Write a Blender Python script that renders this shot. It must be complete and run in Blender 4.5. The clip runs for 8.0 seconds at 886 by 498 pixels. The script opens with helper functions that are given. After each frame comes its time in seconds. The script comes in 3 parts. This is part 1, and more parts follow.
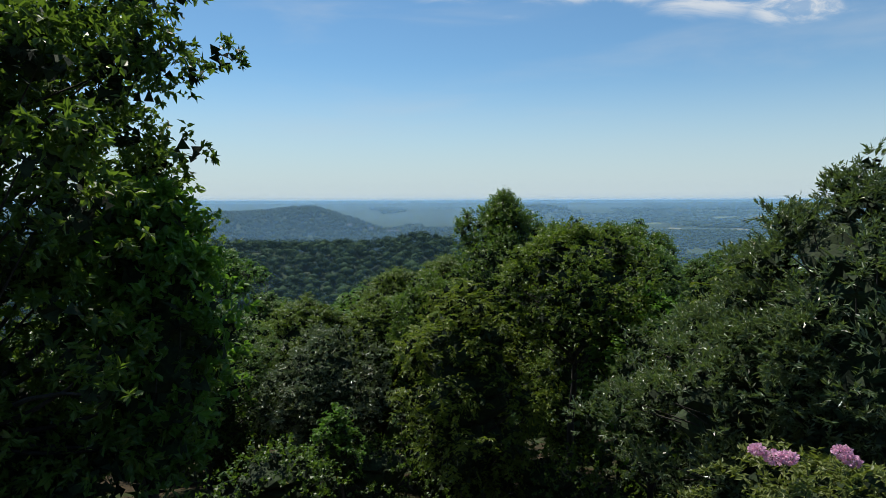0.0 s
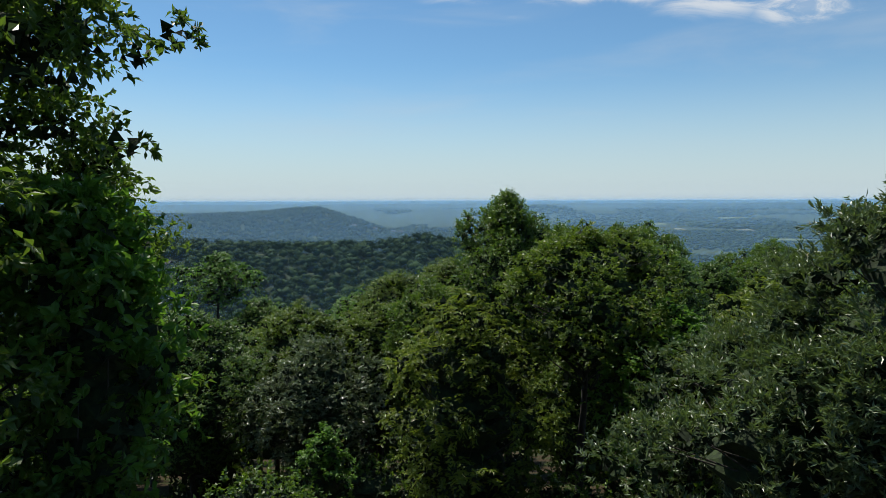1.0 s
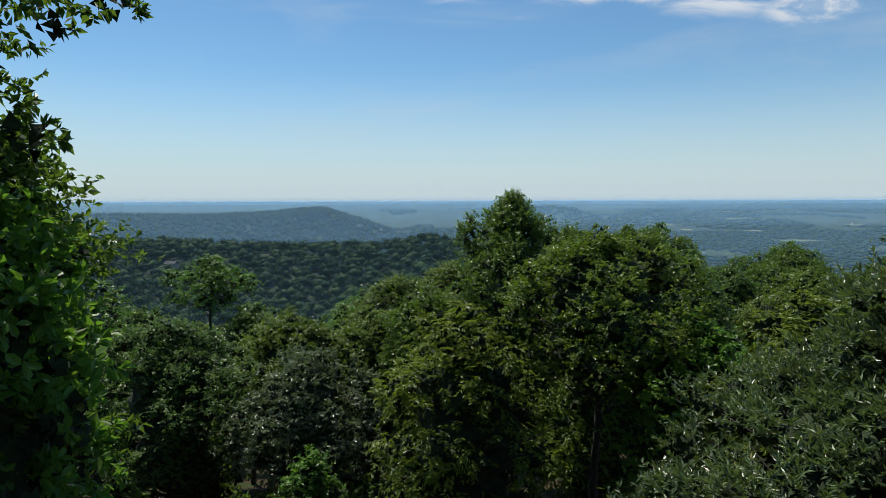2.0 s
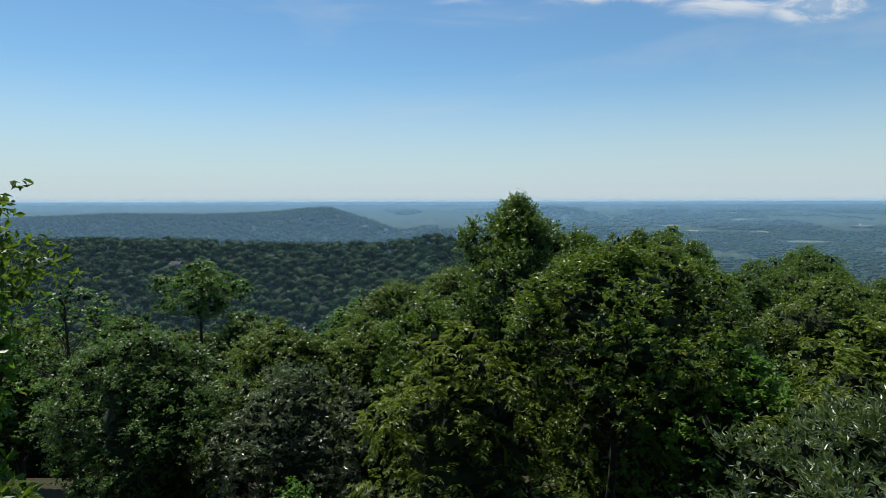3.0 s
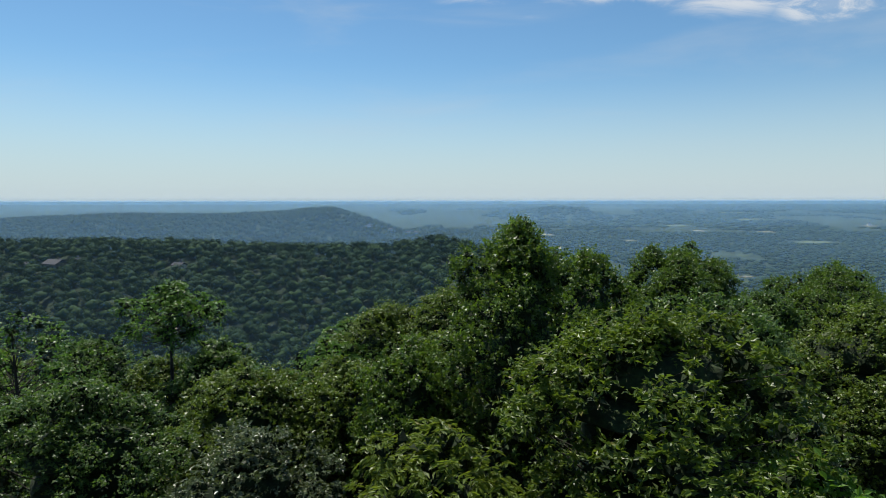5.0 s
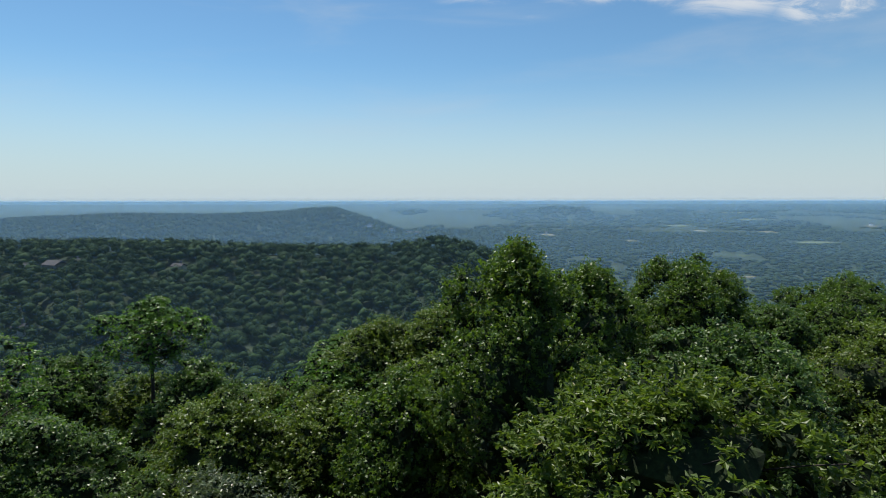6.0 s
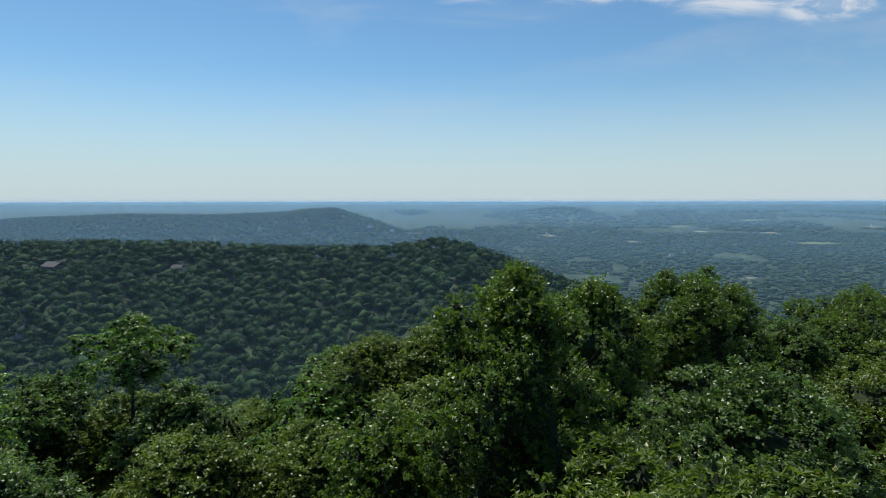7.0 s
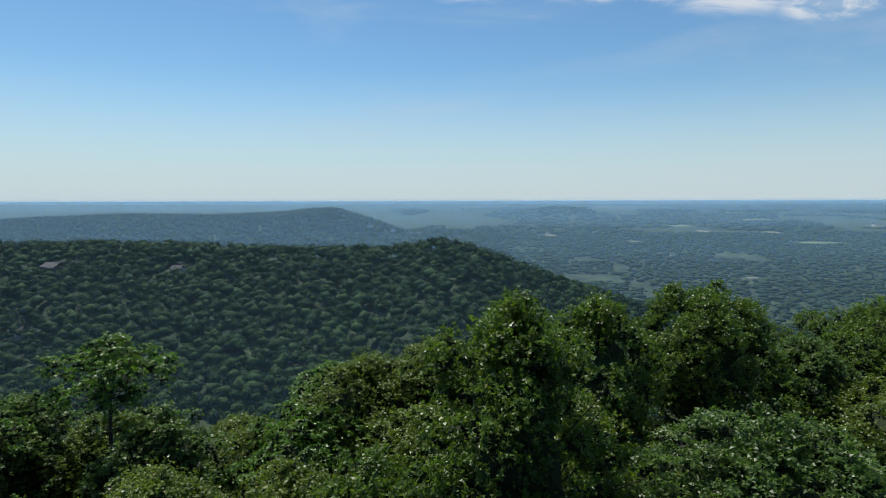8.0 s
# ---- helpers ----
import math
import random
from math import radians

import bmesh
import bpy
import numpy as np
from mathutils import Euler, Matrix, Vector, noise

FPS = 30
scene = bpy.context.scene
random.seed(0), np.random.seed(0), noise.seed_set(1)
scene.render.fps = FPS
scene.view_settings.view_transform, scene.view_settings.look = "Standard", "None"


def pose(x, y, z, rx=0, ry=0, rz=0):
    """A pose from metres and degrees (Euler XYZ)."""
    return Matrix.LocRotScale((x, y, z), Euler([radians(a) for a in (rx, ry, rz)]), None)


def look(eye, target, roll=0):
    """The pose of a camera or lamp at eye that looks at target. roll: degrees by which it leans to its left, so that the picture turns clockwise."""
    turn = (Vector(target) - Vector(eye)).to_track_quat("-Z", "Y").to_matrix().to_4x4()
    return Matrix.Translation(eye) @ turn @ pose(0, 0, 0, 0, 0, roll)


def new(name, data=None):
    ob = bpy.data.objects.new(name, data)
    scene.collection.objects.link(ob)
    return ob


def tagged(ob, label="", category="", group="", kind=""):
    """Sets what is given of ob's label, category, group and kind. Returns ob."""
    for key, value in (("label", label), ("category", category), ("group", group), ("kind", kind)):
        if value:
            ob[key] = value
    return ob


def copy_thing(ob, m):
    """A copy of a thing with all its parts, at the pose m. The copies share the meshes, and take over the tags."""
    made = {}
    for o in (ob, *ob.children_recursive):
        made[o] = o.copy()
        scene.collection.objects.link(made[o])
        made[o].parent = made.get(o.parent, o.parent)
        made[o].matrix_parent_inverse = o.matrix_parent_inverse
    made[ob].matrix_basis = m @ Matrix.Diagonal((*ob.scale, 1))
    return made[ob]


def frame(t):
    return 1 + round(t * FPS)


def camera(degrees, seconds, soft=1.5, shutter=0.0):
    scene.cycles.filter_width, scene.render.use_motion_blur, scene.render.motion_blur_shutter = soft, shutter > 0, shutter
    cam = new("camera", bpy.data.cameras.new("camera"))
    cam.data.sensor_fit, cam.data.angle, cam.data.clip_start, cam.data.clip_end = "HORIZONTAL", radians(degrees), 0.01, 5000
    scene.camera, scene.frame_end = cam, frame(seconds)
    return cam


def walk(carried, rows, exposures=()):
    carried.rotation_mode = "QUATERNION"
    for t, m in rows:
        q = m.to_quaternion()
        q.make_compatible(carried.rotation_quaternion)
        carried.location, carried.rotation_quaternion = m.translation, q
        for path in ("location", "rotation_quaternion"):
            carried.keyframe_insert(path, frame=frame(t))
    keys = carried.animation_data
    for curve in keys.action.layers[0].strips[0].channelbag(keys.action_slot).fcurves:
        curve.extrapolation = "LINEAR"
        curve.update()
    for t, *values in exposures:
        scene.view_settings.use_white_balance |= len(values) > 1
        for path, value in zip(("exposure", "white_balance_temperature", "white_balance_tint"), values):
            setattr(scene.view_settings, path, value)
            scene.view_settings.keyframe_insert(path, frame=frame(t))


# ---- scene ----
cam = camera(72.0, 8.0, soft=0.7)
METRES, EYE, TILT, LEAN, TURN = 14.0, 0.0, -4.85, 0.2, 0.0
ROWS = [
    (0.0, 0.0, 0.0, 0.0, -0.0, 0.0, 0.0),
    (0.5, 0.0072, 0.0593, 0.0057, 0.18, 0.02, -0.0),
    (1.0, 0.015, 0.1199, 0.0115, 0.41, 0.06, 0.0),
    (1.5, 0.0221, 0.1806, 0.017, 0.66, 0.07, -0.04),
    (3.0, 0.0416, 0.3655, 0.0425, 1.44, 0.13, -0.18),
    (3.5, 0.0482, 0.4242, 0.0563, 1.58, 0.13, -0.21),
    (4.0, 0.0555, 0.483, 0.0746, 1.69, 0.11, -0.23),
    (4.5, 0.0633, 0.542, 0.0963, 1.79, 0.09, -0.25),
    (6.0, 0.0867, 0.72, 0.1694, 1.97, 0.06, -0.27),
    (6.5, 0.0928, 0.7781, 0.1932, 2.01, 0.09, -0.26),
    (7.0, 0.0989, 0.8353, 0.2178, 2.05, 0.11, -0.27),
    (7.5, 0.1051, 0.8917, 0.2428, 2.1, 0.08, -0.25),
    (8.0, 0.1108, 0.9475, 0.2693, 2.12, 0.04, -0.24),
]
walk(cam, [(t, pose(0, 0, EYE, TILT, LEAN, TURN) @ pose(METRES * x, METRES * y, METRES * z, 90 + pitch, roll, yaw)) for t, x, y, z, yaw, pitch, roll in ROWS])

# ---------------------------------------------------------------- light
SUN_AZ, SUN_EL = radians(-36), radians(61)        # azimuth from +y towards +x
world = bpy.data.worlds.new("sky")
scene.world = world
world.use_nodes = True
scene.view_settings.exposure = 0.22


class Nodes:
    """Short hand for building a node tree."""

    def __init__(self, tree):
        self.tree = tree
        tree.nodes.clear()

    def add(self, kind, **values):
        node = self.tree.nodes.new(kind)
        for key, value in values.items():
            if key == "operation":
                node.operation = value
            elif key == "blend":
                node.blend_type = value
            elif key == "data":
                node.data_type = value
        return node

    def put(self, value, socket):
        if isinstance(value, bpy.types.NodeSocket):
            self.tree.links.new(value, socket)
        else:
            socket.default_value = value

    def math(self, operation, a, b=0.0, clamp=False):
        node = self.add("ShaderNodeMath", operation=operation)
        node.use_clamp = clamp
        self.put(a, node.inputs[0])
        self.put(b, node.inputs[1])
        return node.outputs[0]

    def ramp(self, value, low, high, to_low=0.0, to_high=1.0):
        node = self.add("ShaderNodeMapRange")
        node.interpolation_type = "SMOOTHSTEP"
        self.put(value, node.inputs[0])
        for i, v in enumerate((low, high, to_low, to_high)):
            self.put(v, node.inputs[i + 1])
        return node.outputs[0]

    def mix(self, factor, a, b, blend="MIX"):
        node = self.add("ShaderNodeMix", data="RGBA", blend=blend)
        self.put(factor, node.inputs[0])
        self.put(a if isinstance(a, bpy.types.NodeSocket) else (*a, 1)[:4], node.inputs[6])
        self.put(b if isinstance(b, bpy.types.NodeSocket) else (*b, 1)[:4], node.inputs[7])
        return node.outputs[2]

    def noise(self, vector, scale, detail=3.0, rough=0.55, distortion=0.0):
        node = self.add("ShaderNodeTexNoise")
        if vector is not None:
            self.put(vector, node.inputs["Vector"])
        for key, v in (("Scale", scale), ("Detail", detail), ("Roughness", rough), ("Distortion", distortion)):
            self.put(v, node.inputs[key])
        return node.outputs[0]

    def xyz(self, x, y, z):
        node = self.add("ShaderNodeCombineXYZ")
        for i, v in enumerate((x, y, z)):
            self.put(v, node.inputs[i])
        return node.outputs[0]


def build_sky():
    n = Nodes(world.node_tree)
    sky = n.add("ShaderNodeTexSky")
    sky.sky_type, sky.sun_disc = "NISHITA", False
    sky.sun_elevation, sky.sun_rotation = SUN_EL, SUN_AZ % math.tau
    sky.altitude, sky.air_density, sky.dust_density, sky.ozone_density = 300, 1.0, 0.05, 2.4
    coord = n.add("ShaderNodeTexCoord").outputs["Generated"]
    split = n.add("ShaderNodeSeparateXYZ")
    n.put(coord, split.inputs[0])
    x, y, z = split.outputs
    azimuth = n.math("ARCTAN2", x, y)
    height = n.math("ARCSINE", z)
    # thin veils of high cloud, drawn out sideways
    veil = n.noise(n.xyz(n.math("MULTIPLY", azimuth, 2.2), n.math("MULTIPLY", height, 11.0), 3.1), 1.0, 6.0, 0.55, 0.5)
    veil = n.math("MULTIPLY", n.ramp(veil, 0.46, 0.78), n.ramp(height, 0.04, 0.16))
    # brighter torn cirrus higher up, in a few drawn-out tufts
    ahead = n.math("MAXIMUM", y, 0.05)
    p, q = n.math("DIVIDE", x, ahead), n.math("DIVIDE", z, ahead)
    torn = n.noise(n.xyz(n.math("MULTIPLY", p, 7.0), n.math("MULTIPLY", q, 26.0), 4.0), 1.0, 7.0, 0.62, 0.8)
    bend = n.noise(n.xyz(n.math("MULTIPLY", p, 5.0), n.math("MULTIPLY", q, 8.0), 1.7), 1.0, 3.0)
    q = n.math("ADD", q, n.math("MULTIPLY", n.math("SUBTRACT", bend, 0.5), 0.035))
    puff = None
    for at_p, at_q, wide, tall, amount in ((0.57, 0.300, 0.070, 0.026, 2.0), (0.44, 0.315, 0.15, 0.028, 0.95), (0.235, 0.324, 0.11, 0.016, 1.8), (0.035, 0.316, 0.07, 0.008, 0.85), (0.108, 0.291, 0.030, 0.005, 0.85)):
        u = n.math("DIVIDE", n.math("SUBTRACT", p, at_p), wide)
        v = n.math("DIVIDE", n.math("SUBTRACT", q, at_q), tall)
        far = n.math("ADD", n.math("MULTIPLY", u, u), n.math("MULTIPLY", v, v))
        tuft = n.math("MULTIPLY", n.math("EXPONENT", n.math("MULTIPLY", far, -1.0)), amount)
        puff = tuft if puff is None else n.math("MAXIMUM", puff, tuft)
    puff = n.math("MULTIPLY", puff, n.ramp(torn, 0.32, 0.66, 0.2, 1.0), True)
    puff = n.math("MULTIPLY", n.ramp(puff, 0.10, 0.95), n.ramp(y, 0.0, 0.2))
    base = n.mix(1.0, sky.outputs[0], (0.74, 0.98, 1.05), "MULTIPLY")
    base = n.mix(n.ramp(height, -0.03, 0.22, 0.95, 0.0), base, (5.2, 6.15, 6.7))
    base = n.mix(n.math("MULTIPLY", veil, 0.30), base, (5.2, 5.9, 6.6))
    base = n.mix(n.math("MULTIPLY", puff, 0.9), base, (6.8, 7.2, 7.6))
    back = n.add("ShaderNodeBackground")
    n.put(base, back.inputs[0])
    back.inputs[1].default_value = 0.088
    out = n.add("ShaderNodeOutputWorld")
    n.put(back.outputs[0], out.inputs[0])


build_sky()
sun = new("sun", bpy.data.lights.new("sun", "SUN"))
sun.data.energy, sun.data.angle, sun.data.color = 5.0, radians(0.55), (1.0, 0.95, 0.86)
sun_from = Vector((math.sin(SUN_AZ) * math.cos(SUN_EL), math.cos(SUN_AZ) * math.cos(SUN_EL), math.sin(SUN_EL)))
sun.matrix_world = look(sun_from * 100, (0, 0, 0))


# ---------------------------------------------------------------- materials
def material(name):
    mat = bpy.data.materials.new(name)
    mat.use_nodes = True
    return mat, Nodes(mat.node_tree)


def finish(n, shader):
    out = n.add("ShaderNodeOutputMaterial")
    n.put(shader, out.inputs[0])


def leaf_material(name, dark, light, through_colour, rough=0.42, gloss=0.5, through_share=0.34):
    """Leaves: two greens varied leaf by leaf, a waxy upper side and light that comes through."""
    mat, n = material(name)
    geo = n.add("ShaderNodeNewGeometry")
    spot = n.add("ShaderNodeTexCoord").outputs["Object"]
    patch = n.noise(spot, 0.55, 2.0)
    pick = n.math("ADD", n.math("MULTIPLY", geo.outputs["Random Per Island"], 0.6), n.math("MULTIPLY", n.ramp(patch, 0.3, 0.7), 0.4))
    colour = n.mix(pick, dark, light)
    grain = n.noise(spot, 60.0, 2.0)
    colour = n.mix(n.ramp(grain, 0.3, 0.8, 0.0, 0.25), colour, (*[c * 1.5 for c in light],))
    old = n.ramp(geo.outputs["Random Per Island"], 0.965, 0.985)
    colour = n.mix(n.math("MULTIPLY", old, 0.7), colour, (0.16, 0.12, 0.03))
    bsdf = n.add("ShaderNodeBsdfPrincipled")
    n.put(colour, bsdf.inputs["Base Color"])
    n.put(n.ramp(grain, 0.3, 0.7, rough - 0.06, rough + 0.1), bsdf.inputs["Roughness"])
    bsdf.inputs["Specular IOR Level"].default_value = gloss
    clear = n.add("ShaderNodeBsdfTranslucent")
    n.put(n.mix(pick, through_colour, [c * 1.35 for c in through_colour]), clear.inputs[0])
    both = n.add("ShaderNodeMixShader")
    both.inputs[0].default_value = through_share
    n.put(bsdf.outputs[0], both.inputs[1])
    n.put(clear.outputs[0], both.inputs[2])
    finish(n, both.outputs[0])
    return mat


def rough_material(name, dark, light, scale, rough=0.9, relief=0.4, stretch=(1, 1, 1), second=None):
    """Bark, soil, stone: two noise scales in the colour, and relief."""
    mat, n = material(name)
    spot = n.add("ShaderNodeTexCoord").outputs["Object"]
    place = n.add("ShaderNodeMapping")
    n.put(spot, place.inputs[0])
    place.inputs["Scale"].default_value = stretch
    fine = n.noise(place.outputs[0], scale, 6.0, 0.65)
    wide = n.noise(place.outputs[0], scale * 0.12, 3.0)
    colour = n.mix(n.ramp(fine, 0.3, 0.7), dark, light)
    colour = n.mix(n.ramp(wide, 0.4, 0.7, 0.0, 0.6), colour, second or [c * 0.6 for c in dark])
    bump = n.add("ShaderNodeBump")
    bump.inputs["Strength"].default_value = relief
    bump.inputs["Distance"].default_value = 0.02
    n.put(fine, bump.inputs["Height"])
    bsdf = n.add("ShaderNodeBsdfPrincipled")
    n.put(colour, bsdf.inputs["Base Color"])
    bsdf.inputs["Roughness"].default_value = rough
    n.put(bump.outputs[0], bsdf.inputs["Normal"])
    finish(n, bsdf.outputs[0])
    return mat


def woods_material(name, dark, light, grain):
    """Distant crowns: greens varied crown by crown, with leaf grain."""
    mat, n = material(name)
    geo = n.add("ShaderNodeNewGeometry")
    spot = n.add("ShaderNodeTexCoord").outputs["Object"]
    patch = n.noise(spot, 0.012, 3.0)
    pick = n.math("ADD", n.math("MULTIPLY", geo.outputs["Random Per Island"], 0.65), n.math("MULTIPLY", n.ramp(patch, 0.3, 0.7), 0.35))
    colour = n.mix(pick, dark, light)
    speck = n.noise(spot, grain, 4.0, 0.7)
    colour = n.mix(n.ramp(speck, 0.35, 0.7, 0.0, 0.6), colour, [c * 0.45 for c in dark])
    bump = n.add("ShaderNodeBump")
    bump.inputs["Strength"].default_value = 0.9
    bump.inputs["Distance"].default_value = 0.6 / grain
    n.put(speck, bump.inputs["Height"])
    bsdf = n.add("ShaderNodeBsdfPrincipled")
    n.put(colour, bsdf.inputs["Base Color"])
    bsdf.inputs["Roughness"].default_value = 0.75
    bsdf.inputs["Specular IOR Level"].default_value = 0.06
    n.put(bump.outputs[0], bsdf.inputs["Normal"])
    finish(n, bsdf.outputs[0])
    return mat


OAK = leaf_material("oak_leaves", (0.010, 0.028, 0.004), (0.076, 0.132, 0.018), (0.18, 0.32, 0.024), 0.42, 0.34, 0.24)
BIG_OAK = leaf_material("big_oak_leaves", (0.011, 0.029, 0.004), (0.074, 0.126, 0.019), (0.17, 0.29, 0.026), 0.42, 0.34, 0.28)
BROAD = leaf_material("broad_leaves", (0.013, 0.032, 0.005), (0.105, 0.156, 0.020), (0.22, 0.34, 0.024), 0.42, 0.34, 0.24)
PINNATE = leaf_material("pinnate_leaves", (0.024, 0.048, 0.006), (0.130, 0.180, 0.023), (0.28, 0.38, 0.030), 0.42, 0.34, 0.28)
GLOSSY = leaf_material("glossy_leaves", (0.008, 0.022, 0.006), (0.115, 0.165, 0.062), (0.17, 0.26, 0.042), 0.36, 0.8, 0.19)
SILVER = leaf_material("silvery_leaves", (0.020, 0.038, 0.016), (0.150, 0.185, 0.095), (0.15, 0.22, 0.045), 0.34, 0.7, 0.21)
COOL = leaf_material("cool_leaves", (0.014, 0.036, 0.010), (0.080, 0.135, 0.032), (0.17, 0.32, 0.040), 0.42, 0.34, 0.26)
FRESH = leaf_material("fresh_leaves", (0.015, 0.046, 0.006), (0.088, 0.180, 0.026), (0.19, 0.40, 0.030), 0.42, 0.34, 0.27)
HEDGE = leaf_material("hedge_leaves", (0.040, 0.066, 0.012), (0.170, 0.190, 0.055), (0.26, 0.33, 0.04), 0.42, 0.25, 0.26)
# leaf green darkened in the colour itself, to paint the shade inside crowns
INNER_SHADE = rough_material("inner_foliage", (0.005, 0.013, 0.002), (0.026, 0.048, 0.009), 9.0, 0.95, 0.8)
BARK = rough_material("bark", (0.020, 0.017, 0.014), (0.070, 0.060, 0.050), 9.0, 0.95, 0.8, (1, 1, 0.25))
SOIL = rough_material("leaf_litter", (0.035, 0.026, 0.016), (0.11, 0.075, 0.042), 7.0, 0.95, 0.6, (1, 1, 1), (0.02, 0.035, 0.01))
ASPHALT = rough_material("worn_asphalt", (0.045, 0.046, 0.05), (0.085, 0.085, 0.09), 25.0, 0.85, 0.3)
PETAL = leaf_material("pink_petals", (0.62, 0.34, 0.48), (0.80, 0.55, 0.68), (0.70, 0.40, 0.54), 0.6, 0.3, 0.35)
DRY = leaf_material("dry_stems", (0.10, 0.085, 0.03), (0.20, 0.17, 0.06), (0.22, 0.19, 0.06), 0.6, 0.3, 0.3)
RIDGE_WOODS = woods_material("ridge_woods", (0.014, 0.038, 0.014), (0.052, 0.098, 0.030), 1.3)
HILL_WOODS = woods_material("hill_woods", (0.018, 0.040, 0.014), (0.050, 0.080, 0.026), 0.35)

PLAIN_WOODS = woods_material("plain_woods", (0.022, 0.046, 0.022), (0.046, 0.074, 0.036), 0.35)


def haze_material():
    """Painted haze: a bluish sheet that lets most light pass and scatters a little of it; thin towards its lower and
    upper edges.
    """
    mat, n = material("haze_tint")
    spot = n.add("ShaderNodeTexCoord").outputs["UV"]
    split = n.add("ShaderNodeSeparateXYZ")
    n.put(spot, split.inputs[0])
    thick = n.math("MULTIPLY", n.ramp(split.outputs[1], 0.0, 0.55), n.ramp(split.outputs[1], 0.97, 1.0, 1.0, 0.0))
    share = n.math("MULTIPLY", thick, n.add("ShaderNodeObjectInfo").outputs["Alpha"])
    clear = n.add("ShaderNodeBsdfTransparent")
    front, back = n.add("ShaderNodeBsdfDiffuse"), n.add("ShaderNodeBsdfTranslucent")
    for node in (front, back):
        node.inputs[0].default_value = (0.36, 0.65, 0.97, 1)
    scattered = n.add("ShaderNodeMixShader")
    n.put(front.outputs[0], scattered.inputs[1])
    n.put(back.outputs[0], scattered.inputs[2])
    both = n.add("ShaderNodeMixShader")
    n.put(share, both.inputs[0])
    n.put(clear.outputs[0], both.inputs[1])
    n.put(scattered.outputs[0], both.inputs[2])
    finish(n, both.outputs[0])
    return mat


HAZE = haze_material()


# ---------------------------------------------------------------- ground
def lattice(ix, iy, seed):
    """A repeatable random value for each whole-numbered place."""
    h = (ix.astype(np.int64) * 374761393 + iy.astype(np.int64) * 668265263 + seed * 974634777) & 0x7FFFFFFF
    h = ((h ^ (h >> 13)) * 1274126177) & 0x7FFFFFFF
    return ((h ^ (h >> 16)) & 0xFFFF) / 65535.0


def bumps(x, y, size, seed=0):
    """Smooth noise from -1 to 1 with features of that size."""
    x, y = np.asarray(x, float) / size, np.asarray(y, float) / size
    ix, iy = np.floor(x), np.floor(y)
    u, v = x - ix, y - iy
    u, v = u * u * (3 - 2 * u), v * v * (3 - 2 * v)
    low = lattice(ix, iy, seed) * (1 - u) + lattice(ix + 1, iy, seed) * u
    high = lattice(ix, iy + 1, seed) * (1 - u) + lattice(ix + 1, iy + 1, seed) * u
    return (low * (1 - v) + high * v) * 2 - 1


RIDGE_X = (-700, -400, -336, -211, -147, -86, -46, -14, 11, 49, 87, 118, 200, 300)
RIDGE_Y = (470, 444, 444, 444, 438, 433, 424, 409, 413, 419, 424, 429, 445, 470)
RIDGE_Z = (-36, -37, -36, -36, -38.5, -38.5, -37, -31, -37, -52, -65, -76, -100, -130)
HILL_X = (-1900, -1146, -1018, -942, -746, -540, -392, -330, -282, -221, -148, -93, -27, 60)
HILL_Z = (-60, -46, -50, -45, -38, -40, -34, -27, -24, -42, -67, -86, -115, -150)


def ground(x, y):
    """The height of the land: home slope, wooded ridge, far hill and the plain."""
    x, y = np.asarray(x, float), np.asarray(y, float)
    home = np.interp(y, (-400, -40, 0, 8.6, 16, 20, 45, 310), (40, 0.5, -3.7, -4.9, -9.3, -11.0, -19.0, -150)) + 0.10 * np.clip(x, 0, 40) * np.clip(y / 40, 0, 1)
    home = home + 0.25 * bumps(x, y, 6, 1) + 0.08 * bumps(x, y, 1.7, 2) * (y < 80)
    away = y - np.interp(x, RIDGE_X, RIDGE_Y)
    slope = np.where(away < 0, 0.31, 0.55)
    ridge = np.interp(x, RIDGE_X, RIDGE_Z) - slope * (np.sqrt(away * away + 400) - 20) + 3.5 * bumps(x, y, 60, 3) * np.clip(-away / 60, 0, 1)
    away = y - 1313
    hill = np.interp(x, HILL_X, HILL_Z) - 0.22 * (np.sqrt(away * away + 3600) - 60) + 9 * bumps(x, y, 170, 4) * np.clip(-away / 120, 0, 1)
    mound = -72 + 34 * np.exp(-((x - 318) / 150) ** 2 - ((y - 2000) / 260) ** 2)
    plain = -22 - 95 * np.exp(-(np.maximum(y, 300) - 600) / 1300) + 2.5 * bumps(x, y, 420, 5) * np.clip((4300 - y) / 2500, 0, 1)
    plain = plain + np.where(mound > -66, (mound + 66) * 0.9, 0)
    return np.maximum(np.maximum(home, ridge), np.maximum(hill, plain))


def mesh_of(name, verts, faces, smooth=False):
    """A mesh from arrays of places and of faces that all have the same number of corners."""
    verts, faces = np.asarray(verts, np.float32), np.asarray(faces, np.int32)
    data = bpy.data.meshes.new(name)
    count, corners = faces.shape
    data.vertices.add(len(verts))
    data.vertices.foreach_set("co", verts.ravel())
    data.loops.add(count * corners)
    data.loops.foreach_set("vertex_index", faces.ravel())
    data.polygons.add(count)
    data.polygons.foreach_set("loop_start", np.arange(count, dtype=np.int32) * corners)
    data.polygons.foreach_set("use_smooth", np.full(count, smooth))
    data.update(calc_edges=True)
    return data


def piece(name, verts, faces, mat, parent=None, label="", smooth=False):
    data = mesh_of(name, verts, faces, smooth)
    data.materials.append(mat)
    ob = new(name, data)
    if parent is not None:
        ob.parent = parent
    return tagged(ob, label) if label else ob


